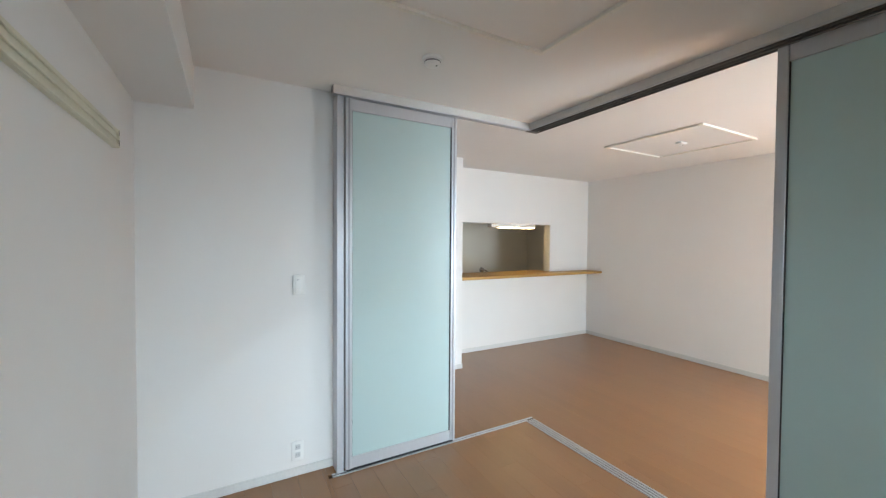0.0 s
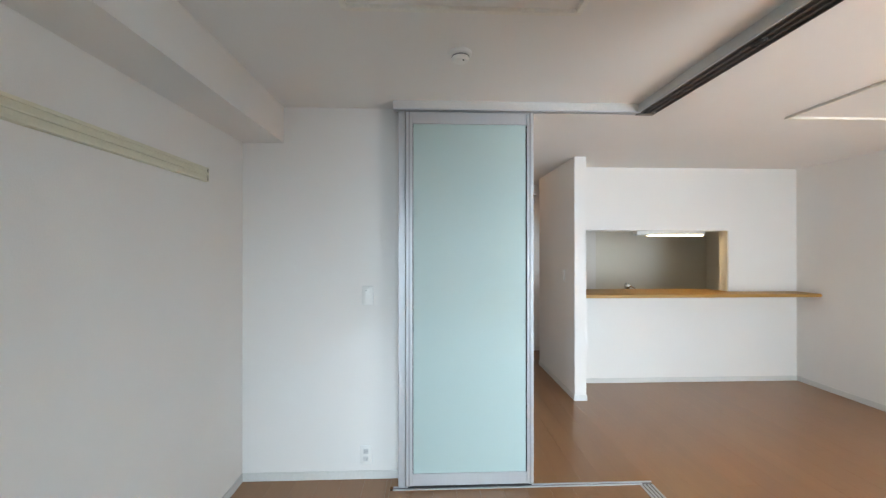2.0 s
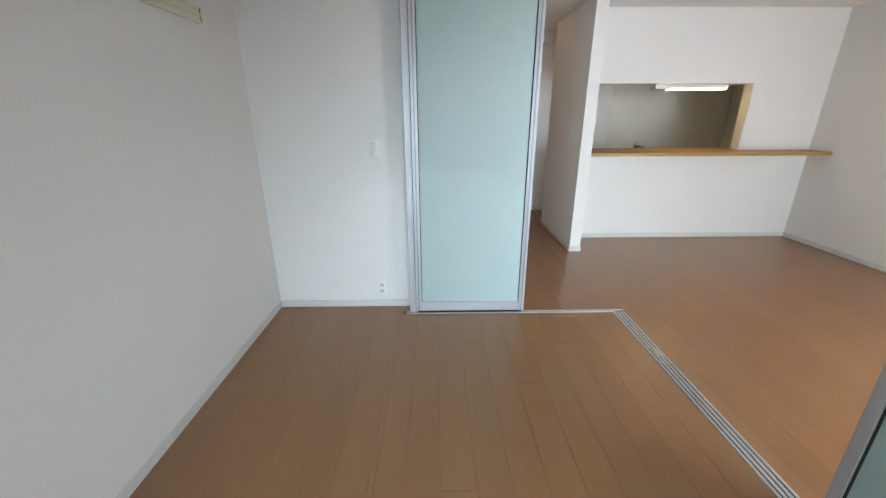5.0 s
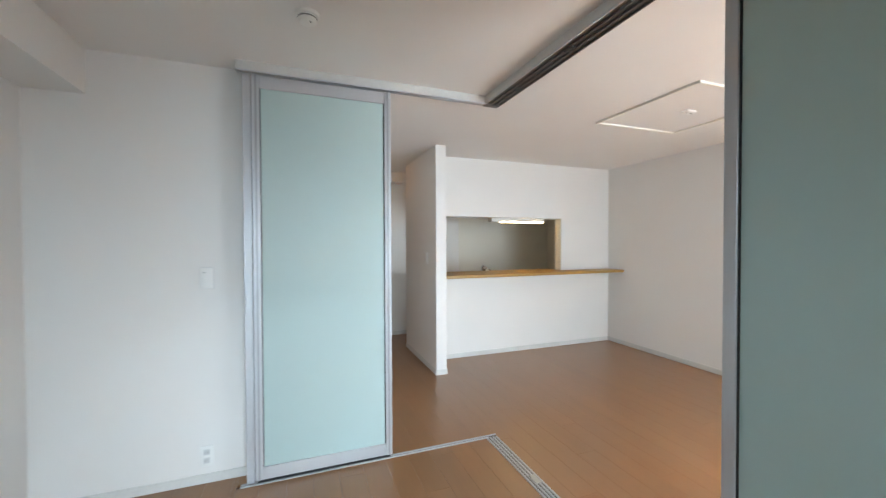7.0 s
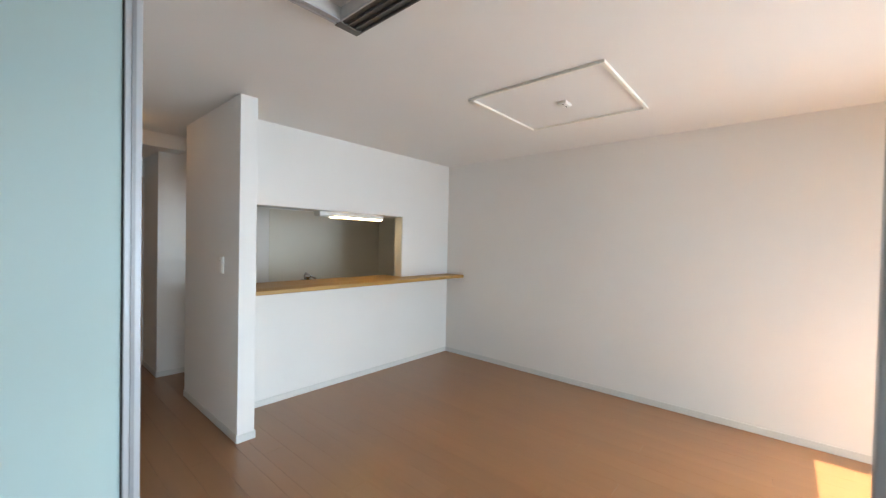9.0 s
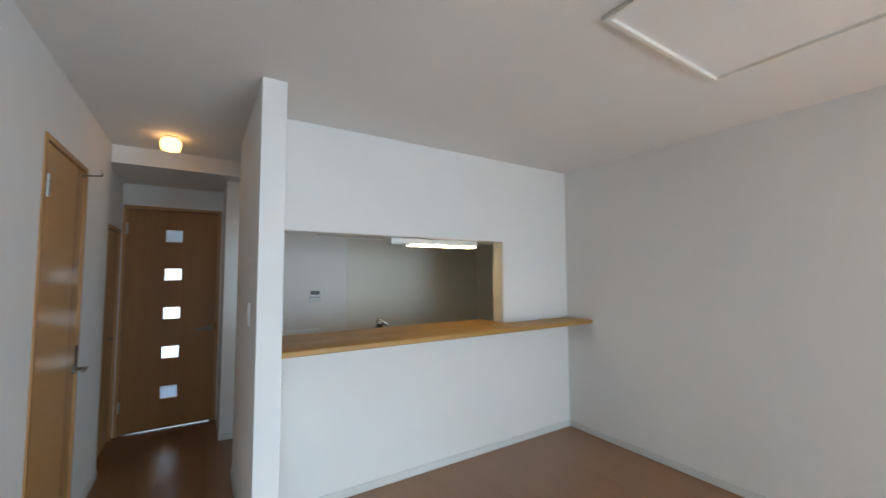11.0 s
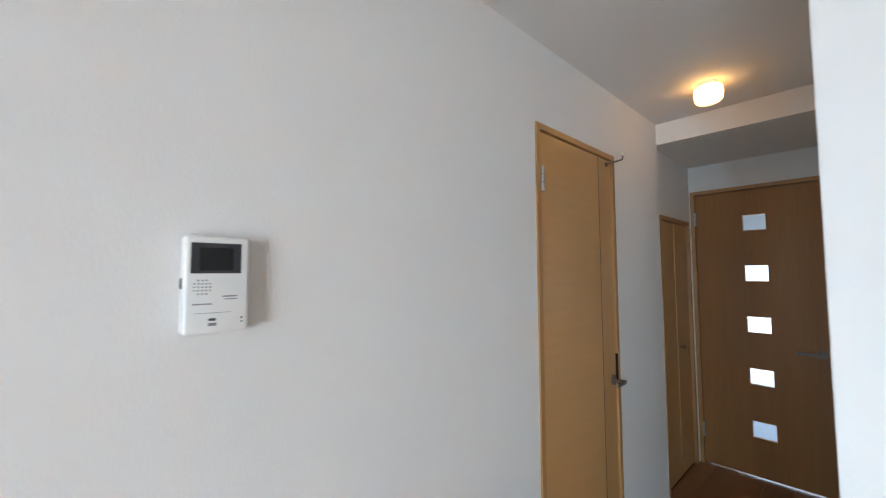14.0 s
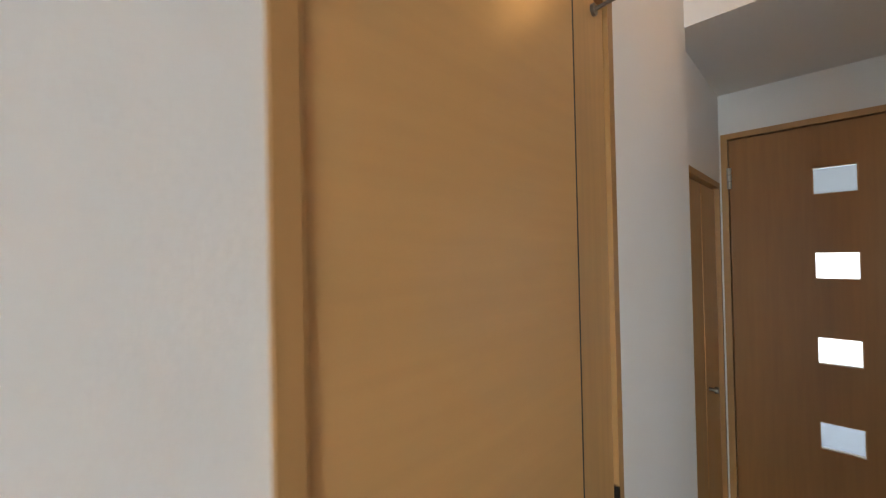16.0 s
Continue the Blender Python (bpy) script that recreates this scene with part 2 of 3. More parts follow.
def mesh_object(name, bm, material, smooth=False):
    data = bpy.data.meshes.new(name)
    bm.to_mesh(data)
    bm.free()
    data.materials.append(material)
    if smooth:
        data.shade_smooth()
        data.set_sharp_from_angle(angle=radians(35))
    return new(name, data)


def part(name, bm, material, parent, label="", smooth=False):
    ob = mesh_object(name, bm, material, smooth)
    ob.parent = parent
    return tagged(ob, label)


def thing(name, bm, material, label, category, group="", smooth=False, kind=""):
    return tagged(mesh_object(name, bm, material, smooth), label, category, group, kind)


def structure(name, bm, material, label="", category="wall"):
    return tagged(mesh_object(name, bm, material), label, category, "", "structure")


# ---- shell ----
H = 2.40
XL, XR = -0.26, 5.115
YB, YF = -0.80, 2.452
XH = 1.55
XQ = 1.515
YK = 4.143
YE = 6.125
YS = 5.55
T = 0.12
TK = 0.12
BED_WINDOW, LIVING_WINDOW = (0.15, 1.95, 0.0, 2.05), (2.95, 5.0, 0.0, 2.05)
DOOR1 = (3.958, 4.632, 0.0, 2.030)
CLOSET = (5.455, 6.06, 0.0, 1.805)
DOOR2 = (1.545, 2.275, 0.0, 2.045)
PORTAL = (2.482, 4.319, 0.985, 1.703)

structure("wall_bedroom_side", boxes((XL - T, XL, YB - T, YF + T, 0, H)), WALL, "white embossed wallpaper wall of the bedroom")
structure("wall_bedroom_end", boxes((XL, XH - T, YF, YF + T, 0, H)), WALL, "white papered wall behind the sliding panel")
structure("wall_hall", pierced("x", XH - T, XH, 2.362, 5.33, 0, H, [DOOR1]), WALL, "white embossed wallpaper wall of the hallway")
structure("wall_hall_recess", pierced("x", XQ - T, XQ, 5.33, YE, 0, H, [CLOSET]), WALL, "white papered wall with the closet door")
structure("wall_entry", pierced("y", YE, YE + T, XQ - T, 2.43, 0, H, [DOOR2]), WALL, "white papered wall round the entry door")
structure("wall_recess_right", boxes((2.31, 2.43, YS, YE, 0, H)), WALL, "white papered wall end beside the entry door")
structure("wall_kitchen_back", boxes((2.43, XR, YS, YS + T, 0, H)), WALL, "plain back wall of the kitchen")
structure("wall_partition", boxes((2.366, 2.482, 3.66, 4.85, 0, H), bevel=0.003), WALL, "free-standing white wall end beside the counter")
structure("wall_counter", pierced("y", YK, YK + TK, 2.482, XR, 0, H, [PORTAL]), WALL, "white papered wall with the kitchen serving hatch")
structure("wall_living_side", boxes((XR, XR + T, YB - T, YS + T, 0, H)), WALL, "long white papered wall of the living room")
structure("wall_windows", pierced("y", YB - T, YB, XL, XR, 0, H, [BED_WINDOW, LIVING_WINDOW]), WALL, "white papered wall with the balcony windows")
structure("ceiling", boxes((XL - T, XR + T, YB - T, 8.0, H, H + 0.1)), CEILING, "white papered ceiling", "ceiling")
structure("ceiling_hall_drop", boxes((XQ, 2.482, 5.32, YE, 2.265, H)), CEILING, "lowered white ceiling before the entry door", "ceiling")
structure("ceiling_beam", boxes((XL, 0.0, YB, YF, 2.167, H)), CEILING, "boxed-in white beam along the bedroom wall", "beam")
# unseen entrance added beyond the glazed door; its opening sets which panes look bright
structure("wall_entrance_1", boxes((1.15, 1.27, YE + T, 7.8, 0, H)), WALL, "white wall of the entrance")
structure("wall_entrance_2", boxes((2.55, 2.67, YE + T, 7.8, 0, H)), WALL, "white wall of the entrance")
structure("wall_entrance_3", pierced("y", 7.8, 7.9, 1.15, 2.67, 0, H, [(1.45, 2.4, 0.24, 1.65)]), WALL, "unseen front wall of the entrance, added with an opening for pane light")
structure("floor_entrance", boxes((1.15, 2.67, YE + T, 7.9, -0.1, -0.004)), TILE, "entrance floor with blue daylight in its colour", "floor")

floor = structure("floor", boxes((XL - T, XR + T, YB - T, YE + T, -0.12, -0.011)), SUBFLOOR, "brown wooden floorboards laid lengthwise", "floor")
# unseen, added outside: a slab to bounce sun, a wall and eave to block it
structure("balcony_floor", boxes((2.35, XR + T, YB - 2.05, YB - T, -0.25, -0.10)), SLAB, "unseen pale concrete slab added to bounce sunlight indoors", "balcony")
structure("balcony_side_wall", boxes((2.36, 2.46, YB - 2.05, YB - T - 0.002, -0.098, 2.65)), SLAB, "unseen pale concrete wall added to keep side light off the bedroom", "wall")
structure("balcony_eave", boxes((XL - T - 0.3, 2.35, YB - 2.05, YB - T, 2.55, 2.65)), SLAB, "unseen pale eave added to keep sun out of the bedroom", "eave")


def skirting(rows):
    """Thin grey skirting boards, each with a small round on the upper edge."""
    for x0, x1, y0, y1 in rows:
        structure("baseboard", boxes((x0, x1, y0, y1, 0.0, 0.055), bevel=0.002, segments=1), SKIRT, "narrow light grey skirting board", "baseboard")


B = 0.007
skirting([
    (XL, XL + B, YB, YF - B), (XL, 0.742, YF - B, YF),
    (XH, XH + B, 2.37, 3.934), (XH, XH + B, 4.669, 5.33),
    (2.366 - B, 2.366, 3.66, 4.85), (2.366 - B, 2.482 + B, 3.66 - B, 3.66), (2.482, 2.482 + B, 3.66, YK - B),
    (2.482, XR - B, YK - B, YK), (XR - B, XR, YB, YK), (2.31, 3.2, YS - B, YS), (2.31 - B, 2.31, YS, YE),
    (XL + B, 0.10, YB, YB + B), (2.0, 2.25, YB, YB + B), (2.36, 2.92, YB, YB + B), (5.03, XR - B, YB, YB + B),
])


# ---- windows behind the walk ----
def balcony_window(name, x0, x1, z1):
    y = YB - 0.06
    frame_ob = tagged(mesh_object(name, pierced("y", y - 0.045, y + 0.045, x0, x1, 0, z1, [(x0 + 0.03, x1 - 0.03, 0.03, z1 - 0.03)]), ALU),
                      "aluminium sliding balcony window with clear glass", "window", "", "structure")
    mid = (x0 + x1) / 2
    for a, b, d in ((x0 + 0.03, mid + 0.025, -0.02), (mid - 0.025, x1 - 0.03, 0.02)):
        sash = part("sash", pierced("y", y + d - 0.012, y + d + 0.012, a, b, 0.03, z1 - 0.03, [(a + 0.045, b - 0.045, 0.09, z1 - 0.08)]), ALU, frame_ob)
        pane = part("pane", boxes((a + 0.045, b - 0.045, y + d - 0.003, y + d + 0.003, 0.09, z1 - 0.08)), GLASS, sash)
        pane.visible_shadow = False
    return frame_ob


balcony_window("window_1", 0.15, 1.95, 2.05)
balcony_window("window_2", 2.95, 5.0, 2.05)


# ---- sliding partition ----
def sliding_panel(label, along, length, z0=0.022, z1=2.336):
    """A frosted panel, its lower corner at the origin, running along +x; turned afterwards."""
    stile, top, foot, d = 0.042, 0.072, 0.072, 0.032
    root = tagged(new("sliding_panel"), label, "sliding door", "sliding partition panels")
    for a in (0.0, length - stile):
        ob = part("stile", boxes((a, a + stile, 0, d, z0, z1), bevel=0.002, segments=1), ALU, root)
        part("bead", boxes((a + 0.016, a + 0.026, -0.004, 0.0, z0, z1)), ALU_MID, ob)
        inner = a + stile if a == 0 else a - 0.0025
        part("gasket", boxes((inner, inner + 0.0025, 0.006, d - 0.006, z0 + foot, z1 - top)), GASKET, ob)
    part("top_rail", boxes((stile, length - stile, 0.003, d - 0.003, z1 - top, z1), bevel=0.0015, segments=1), ALU, root)
    part("bottom_rail", boxes((stile, length - stile, 0.003, d - 0.003, z0, z0 + foot), bevel=0.0015, segments=1), ALU, root)
    part("glass_sheet", boxes((stile + 0.004, length - stile - 0.004, 0.012, 0.018, z0 + foot, z1 - top)), PANEL_GLASS, root, "mint green frosted sheet")
    # black strip stands in for the shadow line under the bottom rail
    part("brush_seal", boxes((0.012, length - 0.012, 0.008, 0.024, z0 - 0.016, z0)), GASKET, root, "black strip for the shade under the panel")
    root.matrix_world = along
    return root


sliding_panel("closed mint frosted sliding panel in an aluminium frame", pose(0.790, 2.322, 0), 0.797)
sliding_panel("mint frosted sliding panel pushed aside in its track", pose(2.346, -0.045, 0, 0, 0, 90), 0.800)
jamb = thing("partition_jamb", boxes((0.742, 0.786, 2.342, YF, 0.0, 2.35), bevel=0.002, segments=1), ALU,
             "aluminium end jamb against the bedroom wall", "jamb")
part("seal", boxes((0.786, 0.789, 2.40, 2.43, 0.02, 2.345)), PALE, jamb)


def track(name, z0, z1, wide, label, category):
    """An angled double track: a base plate with raised ribs and grooves between them."""
    x0, x1, y1 = (2.262, 2.344, 2.358) if name == "floor_track" else (2.256, 2.372, 2.362)
    root = tagged(new(name), label, category)
    base_low, base_high = (z0, z0 + 0.4 * (z1 - z0)) if name == "floor_track" else (z0 + 0.22 * (z1 - z0), z1)
    # grooves, and overhead the ribs and cap too, carry their shade as dark colour
    dark = ALU_SHADED
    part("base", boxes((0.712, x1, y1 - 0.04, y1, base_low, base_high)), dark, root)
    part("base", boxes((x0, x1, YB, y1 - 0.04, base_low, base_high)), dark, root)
    for k in range(2):
        a = y1 - 0.04 + k * 0.024
        part("rib", boxes((0.712, x0 + k * 0.070 + 0.018, a, a + 0.006 + wide * 0.4, z0, z1), bevel=0.0007, segments=1), ALU, root)
    for k in range(4):
        a = x0 + k * (x1 - x0 - wide) / 3
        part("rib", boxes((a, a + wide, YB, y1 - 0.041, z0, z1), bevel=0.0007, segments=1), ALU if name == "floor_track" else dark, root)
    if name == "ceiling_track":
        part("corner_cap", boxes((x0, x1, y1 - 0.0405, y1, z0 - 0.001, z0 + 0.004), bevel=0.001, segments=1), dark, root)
    return root


track("floor_track", -0.004, 0.005, 0.012, "aluminium double floor track turning a corner", "track")
rail = track("ceiling_track", 2.346, H, 0.006, "aluminium ceiling track of the sliding partition", "track")
part("fascia", boxes((0.712, 2.250, 2.306, 2.312, 2.352, H), bevel=0.001, segments=1), FASCIA, rail, "pale upper strip")
part("fascia", boxes((2.250, 2.256, YB, 2.312, 2.352, H), bevel=0.001, segments=1), FASCIA, rail, "pale upper strip")
part("lip", boxes((0.712, 2.248, 2.304, 2.312, 2.342, 2.352), bevel=0.001, segments=1), ALU, rail)
part("lip", boxes((2.248, 2.256, YB, 2.312, 2.342, 2.352), bevel=0.001, segments=1), ALU, rail)
part("stop", boxes((2.295, 2.325, 1.47, 1.53, 2.344, 2.37), bevel=0.003), GASKET, rail, "black rubber stop")
catch = thing("floor_catch", boxes((2.290, 2.328, 1.755, 1.835, 0.0, 0.008), bevel=0.002), STEEL, "shiny metal catch set in the floor track", "catch")


# ---- doors ----
def lever(parent, base, out, along, reach):
    """A lever handle: a round rose on the leaf, a neck and a flat arm."""
    base, out, along = Vector(base), Vector(out), Vector(along)
    bm = tube(base, base + 0.009 * out, 0.026, 0.024, 28)
    handle = part("handle", bm, BRONZE, parent, "dull nickel lever handle", True)
    part("neck", tube(base + 0.009 * out, base + 0.06 * out, 0.010, 0.010), BRONZE, handle, "", True)
    a = base + 0.058 * out - 0.012 * along
    b = base + 0.058 * out + reach * along
    bm = bmesh.new()
    lo = [min(a[i], b[i]) for i in range(3)]
    hi = [max(a[i], b[i]) for i in range(3)]
    for i in range(3):
        if hi[i] - lo[i] < 0.01:
            lo[i] -= 0.010 if i == 2 else 0.006
            hi[i] += 0.010 if i == 2 else 0.006
    add_box(bm, lo[0], hi[0], lo[1], hi[1], lo[2], hi[2], bevel=0.004)
    part("arm", bm, BRONZE, handle, "", True)
    return handle


def hinge(parent, x, y, z):
    ob = part("hinge", tube((x, y, z), (x, y, z + 0.10), 0.0095, sides=16), STEEL, parent, "bright steel hinge", True)
    for k in range(2):
        part("ring", tube((x, y, z + 0.033 + k * 0.033), (x, y, z + 0.035 + k * 0.033), 0.0100, sides=16), BRONZE, ob, "", True)
    return ob


def wash_door():
    y0, y1, _, z1 = DOOR1
    door = structure("door_1", pierced("x", XH - T, XH + 0.008, y0 - 0.022, y1 + 0.022, 0, z1 + 0.022, [(y0 + 0.004, y1 - 0.004, -1, z1 - 0.004)]),
                     TRIM_WOOD, "closed honey-coloured flush wooden door", "door")
    groove = 4.487
    leaf = part("leaf", boxes((XH - 0.035, XH - 0.001, y0 + 0.008, groove - 0.002, 0.008, z1 - 0.009), bevel=0.0015, segments=1), WOOD, door,
                "honey veneer with level grain")
    part("closing_stile", boxes((XH - 0.035, XH - 0.001, groove + 0.002, y1 - 0.008, 0.008, z1 - 0.009), bevel=0.0015, segments=1), WOOD_UP, door,
         "honey veneer strip with upright grain")
    part("groove", boxes((XH - 0.033, XH - 0.0012, groove - 0.0025, groove + 0.0025, 0.01, z1 - 0.012)), GASKET, leaf)
    part("stop", boxes((XH - 0.06, XH - 0.037, y0 + 0.004, y1 - 0.004, 0.004, z1 - 0.004)), DARK, door)
    for z in (0.20, 1.775):
        hinge(door, XH + 0.008, y0 + 0.016, z)
    lever(door, (XH - 0.001, y1 - 0.045, 0.905), (1, 0, 0), (0, -1, 0), 0.085)
    part("strike_plate", boxes((XH - 0.004, XH + 0.0085, y1 - 0.0055, y1 - 0.001, 0.90, 1.03)), DARK, door)
    return door


wash_door()


def door_hook():
    root = tagged(new("door_stop_hook"), "small bent metal door stop with a pale tip", "door stop")
    x, y, z = XH - 0.001, 4.575, 1.997
    bm = tube((x, y, z), (x + 0.006, y, z), 0.012)
    part("plate", bm, BRONZE, root, "", True)
    bm = tube((x + 0.004, y, z), (x + 0.085, y, z + 0.008), 0.004)
    add_tube(bm, (x + 0.084, y, z + 0.006), (x + 0.086, y, z + 0.030), 0.004)
    arm = part("arm", bm, BRONZE, root, "", True)
    part("tip", lathe([(0.002, -0.002), (0.009, 0.002), (0.0105, 0.010), (0.008, 0.018), (0.003, 0.021)], (x + 0.086, y, z + 0.026), 18), RUBBER, root, "pale rubber tip", True)
    return root


door_hook()


def closet_door():
    y0, y1, _, z1 = CLOSET
    door = structure("door_2", pierced("x", XQ - T, XQ + 0.006, y0 - 0.02, y1 + 0.02, 0, z1 + 0.022, [(y0 + 0.004, y1 - 0.004, -1, z1 - 0.004)]),
                     TRIM_WOOD, "narrow wooden folding closet door, closed", "door")
    mid = (y0 + y1) / 2
    for a, b in ((y0 + 0.006, mid - 0.003), (mid + 0.003, y1 - 0.006)):
        part("leaf", boxes((XQ - 0.04, XQ - 0.012, a, b, 0.012, z1 - 0.012), bevel=0.004), WOOD_UP, door)
    part("lining", boxes((XQ - 0.06, XQ - 0.05, y0 + 0.004, y1 - 0.004, 0, z1 - 0.004)), DARK, door)
    knob = part("knob", tube((XQ - 0.012, mid + 0.06, 0.90), (XQ + 0.010, mid + 0.06, 0.90), 0.008, 0.007), BRONZE, door, "small dull metal knob", True)
    part("cap", tube((XQ + 0.010, mid + 0.06, 0.90), (XQ + 0.022, mid + 0.06, 0.90), 0.015, 0.013), BRONZE, knob, "", True)
    return door


closet_door()


def entry_door():
    x0, x1, _, z1 = DOOR2
    door = structure("door_3", pierced("y", YE - 0.008, YE + T, x0 - 0.022, x1 + 0.022, 0, z1 + 0.022, [(x0 + 0.004, x1 - 0.004, -1, z1 - 0.004)]),
                     TRIM_WOOD, "closed brown wooden door with five small square panes", "door")
    holes = [(1.842, 1.980, 1.736 - k * 0.3655, 1.854 - k * 0.3655) for k in range(5)]
    a, b = YE + 0.004, YE + 0.038
    leaf = part("leaf", pierced("y", a, b, x0 + 0.008, x1 - 0.008, 0.013, z1 - 0.010, holes), WOOD_BROWN, door, "brown veneer leaf")
    for u0, u1, v0, v1 in holes:
        bead = part("pane_bead", pierced("y", a + 0.004, b - 0.004, u0, u1, v0, v1, [(u0 + 0.004, u1 - 0.004, v0 + 0.004, v1 - 0.004)]), TRIM_WOOD, leaf)
        part("pane", boxes((u0 + 0.004, u1 - 0.004, a + 0.014, a + 0.018, v0 + 0.004, v1 - 0.004)), LITE_GLASS, leaf, "small frosted pane with daylight behind")
    part("stop", pierced("y", b + 0.002, b + 0.02, x0 + 0.004, x1 - 0.004, 0, z1 - 0.004, [(x0 + 0.03, x1 - 0.03, -1, z1 - 0.03)]), TRIM_WOOD, door)
    for z in (0.20, 1.80):
        hinge(door, x0 + 0.008, YE - 0.004, z)
    lever(door, (x1 - 0.055, a, 0.905), (0, -1, 0), (-1, 0, 0), 0.115)
    part("strike_plate", boxes((x1 - 0.0055, x1 - 0.001, YE - 0.0085, YE + 0.01, 0.88, 0.95)), DARK, door)
    return door


entry_door()


# ---- bedroom fittings ----
def picture_rail():
    root = tagged(new("picture_rail"), "cream grooved picture rail along the bedroom wall", "rail")
    z = 1.842
    part("board", boxes((XL, XL + 0.018, YB, 2.02, z, z + 0.072), bevel=0.002, segments=1), CREAM, root)
    for k, (a, b) in enumerate(((0.0, 0.014), (0.030, 0.036), (0.058, 0.072))):
        part("lip", boxes((XL + 0.018, XL + 0.026, YB, 2.018, z + a, z + b), bevel=0.002, segments=1), CREAM, root)
    cap = part("end_cap", boxes((XL, XL + 0.028, 2.018, 2.026, z - 0.002, z + 0.074), bevel=0.002, segments=1), CREAM, root)
    for a, b in ((0.004, 0.030), (0.046, 0.066)):
        part("slot", boxes((XL + 0.0275, XL + 0.0285, 2.012, 2.016, z + a, z + b)), DARK, root)
    return root


picture_rail()


def light_switch(m, label):
    root = tagged(new("light_switch"), label, "switch")
    part("plate", boxes((-0.035, 0.035, -0.009, 0.0, -0.06, 0.06), bevel=0.003), WHITE, root, "", True)
    # grey rim added so the plate's shaded outline shows, by colour alone
    part("joint", boxes((-0.0365, 0.0365, -0.003, 0.0, -0.0615, 0.0615)), PALE, root, "grey rim for the shade round the plate")
    part("rocker", boxes((-0.022, 0.022, -0.013, -0.009, -0.047, 0.047), bevel=0.002), WHITE, root, "", True)
    part("indicator", boxes((-0.014, -0.004, -0.0135, -0.0125, 0.030, 0.034)), GREY, root)
    root.matrix_world = m
    return root


light_switch(pose(0.536, YF, 1.186), "white wide-rocker light switch on the bedroom wall")
light_switch(pose(2.366, 3.965, 1.215, 0, 0, -90), "white light switch on the partition wall")


def wall_outlet(m, label):
    root = tagged(new("wall_outlet"), label, "power outlet")
    part("plate", boxes((-0.035, 0.035, -0.008, 0.0, -0.06, 0.06), bevel=0.003), WHITE, root, "", True)
    for z in (-0.024, 0.024):
        face = part("socket", boxes((-0.016, 0.016, -0.010, -0.008, z - 0.016, z + 0.016), bevel=0.001, segments=1), PALE, root)
        for x in (-0.0065, 0.0065):
            part("slot", boxes((x - 0.0012, x + 0.0012, -0.0106, -0.0098, z - 0.006, z + 0.006)), GREY, face)
    root.matrix_world = m
    return root


wall_outlet(pose(0.526, YF, 0.157), "white double power outlet on the bedroom wall")


def smoke_alarm():
    root = tagged(new("smoke_alarm"), "round white smoke alarm on the ceiling", "smoke alarm")
    c = (1.078, 1.73, H)
    part("base", lathe([(0.052, 0.0), (0.052, -0.012), (0.049, -0.016)], c), WHITE, root, "", True)
    part("chamber", lathe([(0.040, -0.016), (0.041, -0.030), (0.034, -0.040), (0.012, -0.043)], c), WHITE, root, "", True)
    part("vent", lathe([(0.0416, -0.020), (0.0420, -0.023), (0.0416, -0.026)], c), GREY, root, "grey vent slot")
    part("lamp", lathe([(0.004, -0.042), (0.003, -0.046)], (c[0] + 0.012, c[1] - 0.02, H), 10), DARK, root)
    return root


smoke_alarm()


def ceiling_moulding(x0, x1, y0, y1, label):
    """A square of thin moulding round the lamp's place."""
    root = tagged(new("ceiling_moulding"), label, "ceiling trim", "ceiling mouldings")
    w, d = 0.024, 0.018
    for row in ((x0, x1, y0, y0 + w), (x0, x1, y1 - w, y1), (x0, x0 + w, y0 + w, y1 - w), (x1 - w, x1, y0 + w, y1 - w)):
        part("strip", boxes((*row, H - d, H), bevel=0.003, segments=2), OFFWHITE, root)
    part("panel", boxes((x0 + w, x1 - w, y0 + w, y1 - w, H - 0.003, H)), CEILING, root)
    return root


ceiling_moulding(0.600, 1.515, 0.495, 1.410, "thin white square ceiling moulding over the bedroom")
ceiling_moulding(3.395, 4.295, 1.605, 2.508, "thin white square ceiling moulding over the living room")


def lamp_socket(x, y):
    root = tagged(new("ceiling_lamp_socket"), "small white ceiling socket with no lamp fitted", "lamp socket")
    z = H - 0.003
    part("base", boxes((x - 0.05, x + 0.05, y - 0.032, y + 0.032, z - 0.022, z), bevel=0.010, segments=3), WHITE, root, "", True)
    for d in (-0.026, 0.026):
        part("slot", boxes((x + d - 0.009, x + d + 0.009, y - 0.003, y + 0.003, z - 0.0226, z - 0.0215)), DARK, root)
    return root


lamp_socket(3.855, 2.025)


# ---- living room and kitchen ----
def serving_counter():
    root = thing("serving_counter", boxes((2.483, XR, 3.868, YK, 0.978, 1.013), bevel=0.006, segments=3), COUNTER,
                 "long oak serving counter set into the wall", "counter", smooth=True)
    part("counter_back", boxes((2.483, 4.318, YK, 4.46, 0.979, 1.0125), bevel=0.002, segments=1), COUNTER, root)
    part("front_edge", boxes((2.483, XR, 3.863, 3.868, 0.982, 1.009), bevel=0.002), COUNTER, root)
    return root


serving_counter()
structure("trim_hatch", boxes((4.307, 4.3185, YK + 0.004, YK + TK + 0.003, 1.0135, 1.699)), REVEAL, "pale lining of the serving hatch", "trim")
structure("trim_hatch_head", boxes((2.483, 4.307, YK + 0.004, YK + TK + 0.003, 1.699, 1.7025)), WALL, "white lining over the serving hatch", "trim")


